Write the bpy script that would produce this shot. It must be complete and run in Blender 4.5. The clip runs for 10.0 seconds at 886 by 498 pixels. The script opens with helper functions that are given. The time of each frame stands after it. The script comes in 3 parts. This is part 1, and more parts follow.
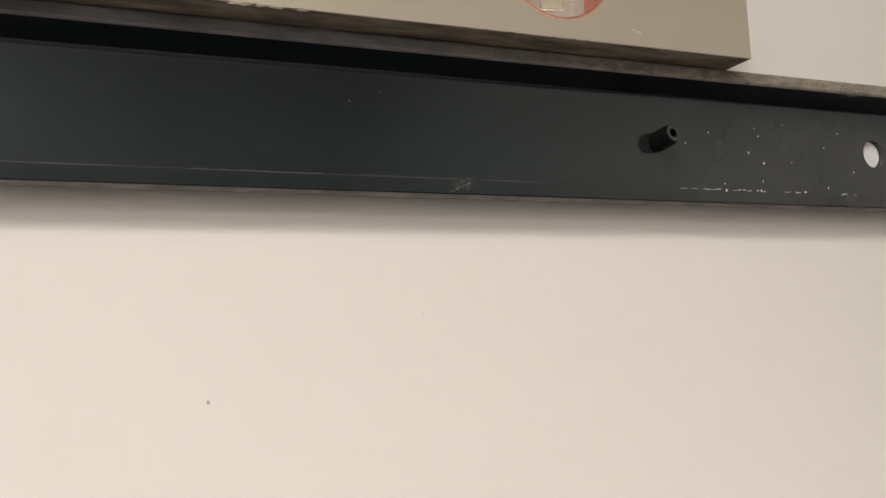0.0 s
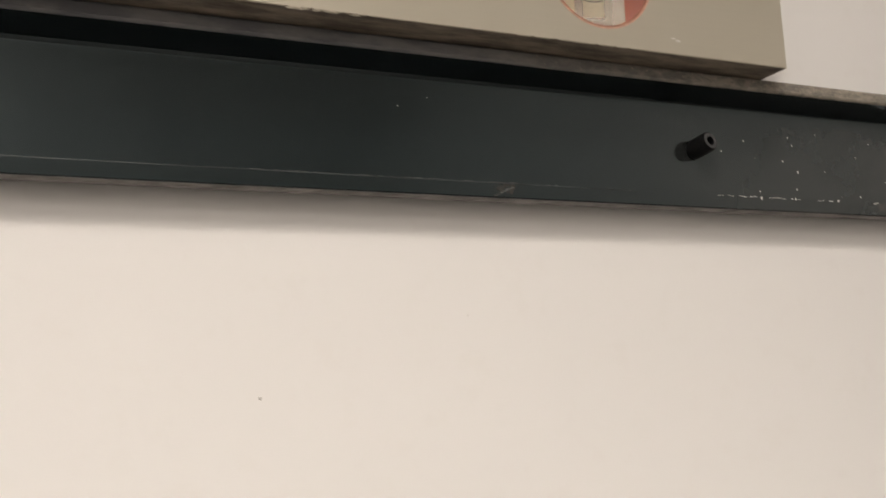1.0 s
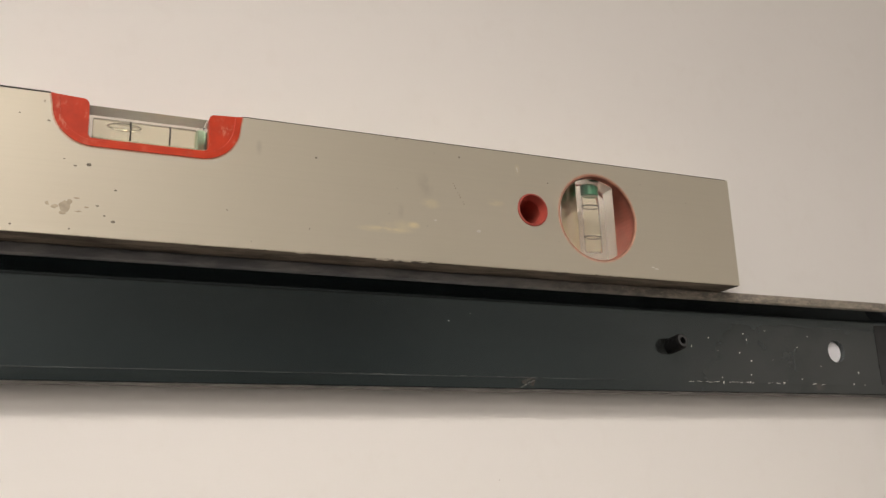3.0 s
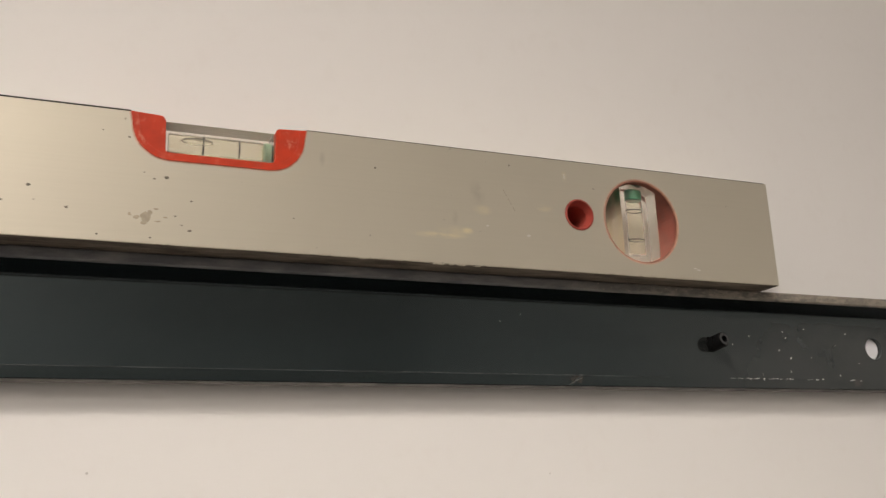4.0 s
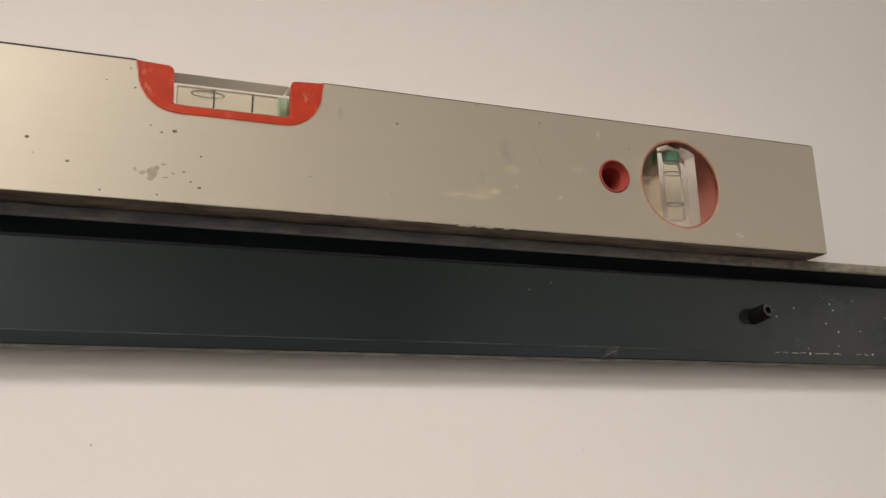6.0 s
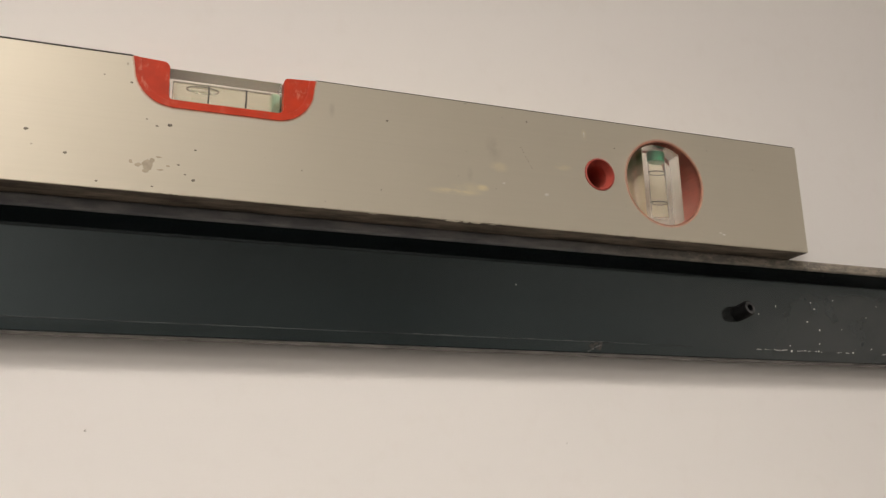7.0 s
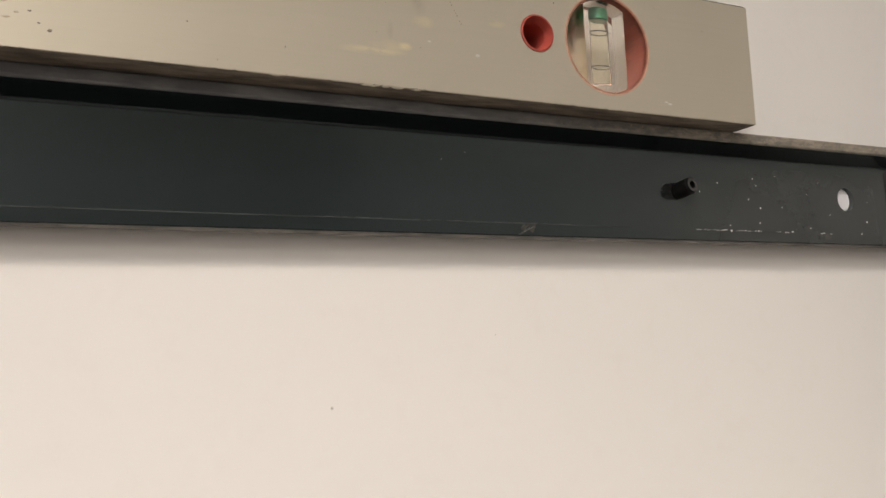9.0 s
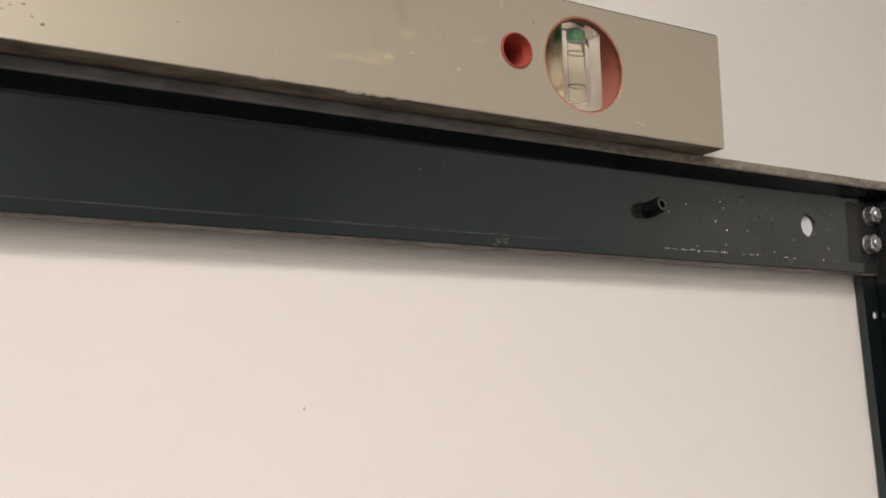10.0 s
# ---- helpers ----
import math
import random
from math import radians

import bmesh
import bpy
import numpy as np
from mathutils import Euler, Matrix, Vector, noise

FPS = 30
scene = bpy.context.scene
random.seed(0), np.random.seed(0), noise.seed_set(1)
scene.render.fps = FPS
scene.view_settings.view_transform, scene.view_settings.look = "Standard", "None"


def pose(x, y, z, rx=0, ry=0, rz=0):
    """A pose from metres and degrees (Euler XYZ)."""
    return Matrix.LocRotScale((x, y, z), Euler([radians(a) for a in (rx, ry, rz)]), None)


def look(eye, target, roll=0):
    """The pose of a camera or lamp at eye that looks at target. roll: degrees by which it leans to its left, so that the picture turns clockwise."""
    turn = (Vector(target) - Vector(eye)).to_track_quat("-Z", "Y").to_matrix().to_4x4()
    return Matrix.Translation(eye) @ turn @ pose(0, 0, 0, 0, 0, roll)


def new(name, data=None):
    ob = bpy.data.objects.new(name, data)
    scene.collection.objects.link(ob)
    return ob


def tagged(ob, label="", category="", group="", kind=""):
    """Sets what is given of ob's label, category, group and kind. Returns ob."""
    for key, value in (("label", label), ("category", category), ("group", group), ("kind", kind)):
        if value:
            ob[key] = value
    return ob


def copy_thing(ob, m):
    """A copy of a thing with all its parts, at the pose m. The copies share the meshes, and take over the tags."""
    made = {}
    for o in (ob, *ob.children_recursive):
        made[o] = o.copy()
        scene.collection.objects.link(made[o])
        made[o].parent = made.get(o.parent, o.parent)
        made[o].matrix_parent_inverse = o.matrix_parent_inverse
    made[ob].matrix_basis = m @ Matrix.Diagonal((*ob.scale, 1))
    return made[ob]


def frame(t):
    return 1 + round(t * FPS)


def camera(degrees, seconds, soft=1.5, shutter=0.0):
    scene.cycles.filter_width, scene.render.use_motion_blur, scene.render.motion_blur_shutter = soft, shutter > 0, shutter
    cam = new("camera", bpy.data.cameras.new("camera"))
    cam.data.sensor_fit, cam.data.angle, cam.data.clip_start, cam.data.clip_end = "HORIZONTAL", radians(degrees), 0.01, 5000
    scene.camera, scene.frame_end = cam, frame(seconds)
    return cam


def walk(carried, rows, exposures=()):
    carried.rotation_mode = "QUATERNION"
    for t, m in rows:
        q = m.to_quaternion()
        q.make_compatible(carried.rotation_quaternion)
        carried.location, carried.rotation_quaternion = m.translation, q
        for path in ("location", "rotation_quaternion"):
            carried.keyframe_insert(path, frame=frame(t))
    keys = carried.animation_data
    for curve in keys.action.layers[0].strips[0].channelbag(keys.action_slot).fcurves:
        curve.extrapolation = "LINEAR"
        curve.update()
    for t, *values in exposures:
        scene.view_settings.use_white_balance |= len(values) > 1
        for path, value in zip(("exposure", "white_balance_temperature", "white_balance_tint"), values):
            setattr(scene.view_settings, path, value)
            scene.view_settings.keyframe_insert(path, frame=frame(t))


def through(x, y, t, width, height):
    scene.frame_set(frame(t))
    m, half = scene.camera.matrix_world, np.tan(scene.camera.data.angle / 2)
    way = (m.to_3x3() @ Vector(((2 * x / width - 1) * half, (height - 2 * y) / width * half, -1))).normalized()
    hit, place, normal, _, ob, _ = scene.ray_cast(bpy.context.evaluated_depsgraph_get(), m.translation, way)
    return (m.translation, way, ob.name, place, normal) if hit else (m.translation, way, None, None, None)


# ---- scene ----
# Close view of a spirit level lying on a steel angle bracket in front of a painted wall.
# Origin: the level's lower front corner at its end; x along the wall, y into the wall, z up.
cam = camera(50.20, 10.0, soft=1.4, shutter=0.3)
PATH = [
    (0, (-0.264, -0.2868, -0.1163), (0.5298, 1.5326, 0.128), -2.62),
    (0.5, (-0.2718, -0.2897, -0.1168), (0.525, 1.5283, 0.1285), -2.68),
    (1, (-0.2802, -0.2851, -0.1266), (0.5041, 1.5289, 0.1801), -2.40),
    (1.2, (-0.2973, -0.297, -0.1143), (0.4877, 1.508, 0.2399), -1.96),
    (1.5, (-0.316, -0.323, -0.098), (0.469, 1.474, 0.294), -2.0),
    (1.8, (-0.331, -0.353, -0.093), (0.448, 1.439, 0.334), -1.4),
    (2, (-0.3454, -0.3611, -0.0928), (0.4726, 1.4076, 0.3573), -1.87),
    (2.2, (-0.3452, -0.3732, -0.0981), (0.4683, 1.3907, 0.3782), -1.86),
    (3.3, (-0.356, -0.39, -0.1073), (0.4488, 1.3653, 0.4137), -2.16),
    (3.5, (-0.3578, -0.3951, -0.1055), (0.4257, 1.3724, 0.4065), -1.86),
    (4, (-0.3738, -0.4015, -0.1113), (0.3829, 1.3739, 0.4133), -2.23),
    (4.5, (-0.3865, -0.4085, -0.1144), (0.3311, 1.3833, 0.4093), -2.23),
    (5, (-0.3807, -0.4041, -0.1131), (0.3166, 1.3957, 0.4109), -2.24),
    (5.5, (-0.3736, -0.3903, -0.1156), (0.3277, 1.4076, 0.4096), -2.16),
    (6, (-0.3639, -0.3726, -0.1163), (0.3501, 1.4257, 0.39), -1.84),
    (6.2, (-0.3635, -0.3712, -0.124), (0.3608, 1.4145, 0.4112), -2.11),
    (7.3, (-0.363, -0.384, -0.126), (0.359, 1.41, 0.382), -1.1),
    (7.5, (-0.359, -0.381, -0.124), (0.371, 1.416, 0.363), -0.9),
    (8, (-0.343, -0.35, -0.12), (0.404, 1.444, 0.349), -1.3),
    (8.2, (-0.342, -0.346, -0.122), (0.397, 1.453, 0.345), -1.5),
    (8.5, (-0.3397, -0.3303, -0.109), (0.4503, 1.4722, 0.2474), -3.22),
    (8.7, (-0.3316, -0.3315, -0.1189), (0.4825, 1.4735, 0.1623), -3.23),
    (9, (-0.3493, -0.3288, -0.1093), (0.5751, 1.4281, 0.1328), -2.59),
    (9.2, (-0.3459, -0.3421, -0.1062), (0.5794, 1.4062, 0.1893), -3.18),
    (9.5, (-0.3508, -0.3476, -0.1006), (0.6067, 1.3854, 0.1819), -2.87),
    (10, (-0.3557, -0.3339, -0.1187), (0.6247, 1.3839, 0.1782), -0.97),
]
EXPOSURES = [(0, 0.59), (1, 0.59), (2, 0.55), (3.5, 0.51), (4.5, 0.40), (5.5, 0.38), (7.5, 0.46), (8.5, 0.57), (10, 0.60)]
walk(cam, [(t, look(eye, target, roll)) for t, eye, target, roll in PATH], EXPOSURES)

# ---- world and lamps ----
world = bpy.data.worlds.new("world")
scene.world = world
world.use_nodes = True
world.node_tree.nodes["Background"].inputs[0].default_value = (0.02, 0.02, 0.022, 1)
world.node_tree.nodes["Background"].inputs[1].default_value = 0.2


def area_lamp(name, eye, target, size, power, colour, spread=180):
    data = bpy.data.lights.new(name, "AREA")
    data.shape, data.size, data.energy, data.color = "DISK", size, power, colour
    data.spread = radians(spread)
    ob = new(name, data)
    ob.matrix_world = look(eye, target)
    return ob


area_lamp("ceiling_spot", (-1.10, -1.45, 1.74), (0.08, 0.04, -1.00), 0.60, 3.5, (1.0, 0.908, 0.835), 34)
area_lamp("ceiling_lamp", (-1.40, -1.85, 1.74), (-1.40, -1.90, 0), 0.80, 23, (1.0, 0.908, 0.835))
area_lamp("far_ceiling_lamp", (-1.75, -3.20, 1.74), (-1.75, -3.25, 0), 0.80, 29, (1.0, 0.908, 0.835))

# ---- plan, in metres ----
WEB, TOE, EDGE, FLANGE = 0.027, -0.0545, 0.0135, 0.0055   # angle bar: web face, lower edge, flange front, flange thickness
STEEL = 0.005
WALL = 0.039
BAR_L, BAR_R = -0.78, 0.152
HOLE_X, HOLE_Z, HOLE_R = 0.0925, -0.0283, 0.0066
LEVEL_LENGTH, LEVEL_H, LEVEL_D = 0.617, 0.060, 0.022
FLOOR, CEILING = -0.90, 1.80


# ---- materials ----
class Nodes:
    """A material with a Principled shader and short ways to add nodes."""

    def __init__(self, name, colour, rough=0.5, metal=0.0):
        self.mat = bpy.data.materials.new(name)
        self.mat.use_nodes = True
        self.tree = self.mat.node_tree
        self.bsdf = self.tree.nodes["Principled BSDF"]
        self.set("Base Color", (*colour, 1)), self.set("Roughness", rough), self.set("Metallic", metal)
        self.coord = self.tree.nodes.new("ShaderNodeTexCoord").outputs["Object"]
        self.height = None

    def set(self, key, value):
        if isinstance(value, bpy.types.NodeSocket):
            self.tree.links.new(value, self.bsdf.inputs[key])
        else:
            self.bsdf.inputs[key].default_value = value

    def node(self, kind, **given):
        n = self.tree.nodes.new(kind)
        for key, value in given.items():
            socket = n.inputs[key] if not key.startswith("i_") else n.inputs[int(key[2:])]
            if isinstance(value, bpy.types.NodeSocket):
                self.tree.links.new(value, socket)
            else:
                socket.default_value = value
        return n

    def noise(self, scale, detail=4.0, rough=0.55, stretch=(1, 1, 1), at=(0, 0, 0)):
        m = self.node("ShaderNodeMapping", Vector=self.coord, Scale=stretch, Location=at)
        return self.node("ShaderNodeTexNoise", Vector=m.outputs[0], Scale=scale, Detail=detail, Roughness=rough).outputs["Fac"]

    def ramp(self, fac, lo, hi, a=0.0, b=1.0):
        n = self.node("ShaderNodeMapRange", Value=fac)
        n.interpolation_type = "SMOOTHSTEP"
        n.inputs["From Min"].default_value, n.inputs["From Max"].default_value = lo, hi
        n.inputs["To Min"].default_value, n.inputs["To Max"].default_value = a, b
        return n.outputs["Result"]

    def times(self, a, b):
        n = self.tree.nodes.new("ShaderNodeMath")
        n.operation = "MULTIPLY"
        for k, v in enumerate((a, b)):
            if isinstance(v, bpy.types.NodeSocket):
                self.tree.links.new(v, n.inputs[k])
            else:
                n.inputs[k].default_value = v
        return n.outputs[0]

    def mix(self, fac, a, b):
        n = self.tree.nodes.new("ShaderNodeMix")
        n.data_type = "RGBA"
        for socket, v in ((n.inputs[0], fac), (n.inputs[6], a), (n.inputs[7], b)):
            if isinstance(v, bpy.types.NodeSocket):
                self.tree.links.new(v, socket)
            elif isinstance(v, (int, float)):
                socket.default_value = v
            else:
                socket.default_value = (*v, 1)
        return n.outputs[2]

    def patch(self, centre, radii, soft=0.5):
        """1 inside an ellipsoid round centre, falling to 0 at its rim."""
        shift = self.node("ShaderNodeVectorMath", i_0=self.coord, i_1=tuple(-c for c in centre))
        shift.operation = "ADD"
        scale = self.node("ShaderNodeVectorMath", i_0=shift.outputs[0], i_1=tuple(1 / r for r in radii))
        scale.operation = "MULTIPLY"
        size = self.node("ShaderNodeVectorMath", i_0=scale.outputs[0])
        size.operation = "LENGTH"
        return self.ramp(size.outputs["Value"], 1 - soft, 1.0, 1.0, 0.0)

    def bump(self, fac, strength, distance):
        n = self.node("ShaderNodeBump", Height=fac, Strength=strength, Distance=distance)
        if self.height is not None:
            self.tree.links.new(self.height, n.inputs["Normal"])
        self.height = n.outputs[0]
        self.set("Normal", self.height)


def wall_paint():
    m = Nodes("wall_paint", (0.80, 0.78, 0.75), 0.62)
    c = m.mix(m.ramp(m.noise(2.2, 3), 0.35, 0.7), (0.80, 0.78, 0.75), (0.78, 0.76, 0.73))
    c = m.mix(m.times(m.ramp(m.noise(90, 5), 0.52, 0.75), 0.12), c, (0.70, 0.66, 0.61))
    m.set("Base Color", c)
    m.bump(m.noise(420, 4, 0.6), 0.08, 0.0004)
    m.bump(m.noise(25, 3), 0.05, 0.002)
    return m.mat


def plain_paint(name, colour):
    m = Nodes(name, colour, 0.7)
    m.set("Base Color", m.mix(m.ramp(m.noise(3, 4), 0.35, 0.7), colour, tuple(0.9 * c for c in colour)))
    m.bump(m.noise(60, 4), 0.2, 0.002)
    return m.mat


def bar_paint():
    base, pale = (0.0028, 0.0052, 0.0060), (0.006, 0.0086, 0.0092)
    m = Nodes("anthracite_paint", base, 0.35)
    m.set("Specular IOR Level", 0.86), m.set("IOR", 1.50)
    m.set("Specular Tint", (0.79, 0.96, 1.0, 1))
    c = m.mix(m.ramp(m.noise(9, 4), 0.35, 0.72), base, (0.0036, 0.0060, 0.0066))
    c = m.mix(m.times(m.ramp(m.noise(55, 6, 0.65, (0.3, 1, 1)), 0.55, 0.8), 0.5), c, pale)
    # brown rub through the paint near the toe and a chalky smudge on the web
    rub = m.times(m.patch((-0.117, WEB, -0.0502), (0.008, 0.01, 0.0034), 0.8), m.ramp(m.noise(260, 5, 0.6, (1, 1, 0.6)), 0.42, 0.62))
    c = m.mix(m.times(rub, 0.22), c, (0.22, 0.17, 0.13))
    rub = m.times(m.patch((0.0740, WEB, -0.0495), (0.008, 0.01, 0.0030), 0.8), m.ramp(m.noise(240, 5), 0.35, 0.6))
    c = m.mix(m.times(rub, 0.30), c, (0.24, 0.18, 0.14))
    rub = m.times(m.patch((-0.104, WEB, -0.029), (0.016, 0.01, 0.006), 0.8), m.ramp(m.noise(300, 5), 0.5, 0.7))
    c = m.mix(m.times(rub, 0.12), c, (0.16, 0.15, 0.13))
    # paler grey over the web round the fixing holes, clear of the flange
    web_pale = m.times(m.times(m.patch((0.075, WEB, -0.03), (0.20, 1, 1), 0.95), m.patch((0, WEB, -0.036), (9, 9, 0.027), 0.25)), m.ramp(m.noise(22, 5, 0.6), 0.25, 0.6, 0.55, 1.0))
    c = m.mix(m.times(web_pale, 0.7), c, (0.050, 0.049, 0.046))
    dust = m.times(m.patch((0.05, WEB, -0.03), (0.075, 0.02, 0.03), 0.8), m.ramp(m.noise(700, 3, 0.6), 0.58, 0.75))
    c = m.mix(m.times(dust, 0.05), c, (0.30, 0.27, 0.23))
    # shadow of the set screw, painted as two dark patches to its lower right
    for centre, radii in (((-0.0205, WEB, -0.0355), (0.006, 0.01, 0.0070)), ((-0.0165, WEB, -0.0400), (0.005, 0.01, 0.0060))):
        screw_shade = m.times(m.patch(centre, radii, 0.9), m.ramp(m.noise(160, 4), 0.3, 0.6, 0.4, 1.0))
        c = m.mix(m.times(screw_shade, 0.45), c, (0.010, 0.009, 0.008))
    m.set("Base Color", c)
    m.set("Roughness", m.ramp(m.noise(30, 5), 0.3, 0.7, 0.11, 0.15))
    m.bump(m.noise(900, 3, 0.5), 0.05, 0.0002)
    m.bump(m.noise(14, 2), 0.03, 0.001)
    return m.mat


def dusty_edge():
    m = Nodes("dusty_flange_edge", (0.10, 0.095, 0.085), 0.75)
    c = m.mix(m.ramp(m.noise(420, 6, 0.7, (0.4, 1, 1)), 0.35, 0.65), (0.14, 0.128, 0.11), (0.30, 0.265, 0.215))
    c = m.mix(m.times(m.ramp(m.noise(900, 4, 0.7), 0.58, 0.72), 0.5), c, (0.52, 0.46, 0.37))
    # darker and greyer along the left, fading out at the level's end
    c = m.mix(m.patch((-0.40, EDGE, 0), (0.40, 1, 1), 0.45), c, m.mix(m.ramp(m.noise(140, 5, 0.6, (0.3, 1, 1)), 0.4, 0.7), (0.105, 0.106, 0.112), (0.19, 0.184, 0.18)))
    m.set("Base Color", c)
    m.bump(m.noise(700, 5, 0.7), 0.5, 0.0006)
    return m.mat


def level_metal():
    base = (0.575, 0.535, 0.438)
    m = Nodes("grey_anodised_aluminium", base, 0.45, 0.70)
    brushed = m.noise(60, 6, 0.7, (0.06, 1, 14))
    c = m.mix(m.ramp(m.noise(14, 4), 0.35, 0.7), base, (0.565, 0.525, 0.428))
    c = m.mix(m.times(m.ramp(brushed, 0.4, 0.7), 0.25), c, (0.525, 0.49, 0.40))
    # yellowish mortar smear, and fainter dabs beside it
    for centre, radii, amount in (((-0.204, 0, 0.0142), (0.017, 0.01, 0.0022), 0.75), ((-0.1893, 0, 0.0175), (0.0042, 0.01, 0.0022), 0.95), ((-0.197, 0, 0.0165), (0.012, 0.01, 0.0042), 0.4),
                                  ((-0.1805, 0, 0.0288), (0.0065, 0.01, 0.0034), 0.5), ((-0.146, 0, 0.0328), (0.006, 0.01, 0.0026), 0.5), ((-0.133, 0, 0.051), (0.0022, 0.01, 0.0045), 0.4)):
        s = m.times(m.patch(centre, radii, 0.85), m.ramp(m.noise(190, 6, 0.65, (0.4, 1, 1.6)), 0.34, 0.60))
        c = m.mix(m.times(s, amount), c, (0.76, 0.68, 0.46))
    # dull grey rubs
    for centre, radii in (((-0.1957, 0, 0.0238), (0.0022, 0.01, 0.0050)), ((-0.183, 0, 0.038), (0.006, 0.01, 0.009)), ((-0.262, 0, 0.047), (0.002, 0.01, 0.005))):
        s = m.times(m.patch(centre, radii, 0.95), m.ramp(m.noise(120, 4), 0.3, 0.6))
        c = m.mix(m.times(s, 0.30), c, (0.30, 0.27, 0.22))
    s = m.ramp(m.noise(210, 3, 0.5, (1, 1, 1), (3, 1, 2)), 0.71, 0.77)
    c = m.mix(m.times(s, 0.7), c, (0.16, 0.14, 0.11))
    m.set("Base Color", c)
    m.bump(brushed, 0.06, 0.0004)
    return m.mat


def sole_metal():
    m = Nodes("worn_milled_sole", (0.25, 0.21, 0.16), 0.6, 0.3)
    c = m.mix(m.ramp(m.noise(120, 6, 0.7, (0.25, 1, 1)), 0.35, 0.65), (0.080, 0.064, 0.049), (0.26, 0.215, 0.165))
    m.set("Base Color", c)
    m.bump(m.noise(500, 4, 0.6, (0.2, 1, 1)), 0.4, 0.0005)
    return m.mat


def orange_plastic(name, worn, amount):
    base = (0.54, 0.043, 0.011)
    m = Nodes(name, base, 0.34)
    c = m.mix(m.ramp(m.noise(120, 4), 0.35, 0.7), base, (0.42, 0.034, 0.010))
    # rubbed pale at the two rounded corners, less between them
    scuffs = m.times(m.ramp(m.noise(170, 6, 0.7, (1, 1, 0.6), (2, 0, 1)), worn, worn + 0.14), amount)
    for centre, radii in (((-0.3400, 0, 0.0490), (0.010, 0.03, 0.009)), ((-0.2750, 0, 0.0470), (0.009, 0.03, 0.010))):
        c = m.mix(m.times(scuffs, m.patch(centre, radii, 0.6)), c, (0.72, 0.42, 0.30))
    c = m.mix(m.times(scuffs, 0.25), c, (0.70, 0.36, 0.25))
    m.set("Base Color", c)
    m.bump(m.noise(400, 4), 0.2, 0.0004)
    return m.mat


def pink_plastic():
    base = (0.38, 0.115, 0.080)
    m = Nodes("faded_red_plastic", base, 0.45)
    m.set("Base Color", m.mix(m.ramp(m.noise(140, 5), 0.35, 0.7), base, (0.31, 0.11, 0.08)))
    return m.mat


def clear(name, ior, tint=(1, 1, 1), rough=0.02, through=1.0):
    m = Nodes(name, tint, rough)
    m.set("Transmission Weight", through), m.set("IOR", ior)
    return m.mat


def plain(name, colour, rough, metal=0.0, vary=0.85, scale=200):
    m = Nodes(name, colour, rough, metal)
    m.set("Base Color", m.mix(m.ramp(m.noise(scale, 5), 0.35, 0.68), colour, tuple(vary * c for c in colour)))
    m.bump(m.noise(scale * 3, 4), 0.25, 0.0004)
    return m.mat


WALL_PAINT, CEILING_PAINT = wall_paint(), plain_paint("ceiling_paint", (0.78, 0.76, 0.73))
ROOM_PAINT = plain_paint("room_paint", (0.76, 0.75, 0.735))
FLOOR_MAT = plain_paint("grey_floor", (0.165, 0.157, 0.15))
BAR, DUST = bar_paint(), dusty_edge()
LEVEL, SOLE, ORANGE, RED = level_metal(), sole_metal(), orange_plastic("orange_plastic", 0.55, 0.6), pink_plastic()
WORN_ORANGE = orange_plastic("worn_orange_rim", 0.50, 0.55)
WORN_EDGE = plain("pale_worn_plastic_edge", (0.62, 0.40, 0.29), 0.5, 0.0, 0.7, 350)
BUSH = plain("red_bushing_plastic", (0.40, 0.07, 0.05), 0.45, 0.0, 0.8)
ACRYLIC, AGED_ACRYLIC, FLUID, BUBBLE = clear("clear_acrylic", 1.49, (0.98, 0.94, 0.86), 0.02, 0.95), clear("aged_acrylic", 1.49, (0.80, 0.775, 0.725), 0.04, 0.97), clear("vial_fluid", 0.945, (0.97, 0.955, 0.82), 0.02, 0.93), clear("vial_bubble", 0.72)
GREEN, PALE_GREEN = plain("green_plug", (0.006, 0.30, 0.13), 0.35), plain("pale_green_plug", (0.30, 0.44, 0.30), 0.4)
FROSTED = clear("sawn_acrylic", 1.49, (0.80, 0.68, 0.50), 0.30, 0.95)
DULL_TOP_ACRYLIC = clear("dull_top_acrylic", 1.49, (0.50, 0.46, 0.39), 0.5, 0.45)
BEZEL = plain("worn_orange_clear_rim", (0.42, 0.16, 0.10), 0.3, 0.0, 0.5)
PINK_CLEAR = clear("pinkish_clear_plastic", 1.2, (0.86, 0.66, 0.56), 0.25, 0.7)
GREY_STRIP = plain("grey_vial_strip", (0.40, 0.39, 0.33), 0.5)
INK = plain("black_ring_ink", (0.012, 0.012, 0.012), 0.5)
ZINC = plain("zinc_plated_steel", (0.55, 0.55, 0.58), 0.42, 0.9, 0.5, 420)
BLACK_STEEL = plain("black_oxide_steel", (0.003, 0.0032, 0.0034), 0.5, 0.0, 0.7, 300)
SOCKET_GLINT = plain("socket_rim_glint", (0.055, 0.057, 0.058), 0.4, 0.0, 0.4, 900)
JOINT_DARK = plain("dark_joint_sheet", (0.022, 0.024, 0.026), 0.35, 0.0, 0.5, 120)
BLACK_STEEL.node_tree.nodes["Principled BSDF"].inputs["Specular IOR Level"].default_value = 0.15
SPATTER = plain("white_paint_spatter", (0.75, 0.72, 0.66), 0.6)
CREASE_HIGHLIGHT = plain("toe_crease_highlight", (0.042, 0.047, 0.048), 0.5, 0.0, 0.3, 60)
RIM_REFLECTION = plain("rim_wall_reflection", (0.20, 0.185, 0.175), 0.5, 0.0, 0.6, 90)
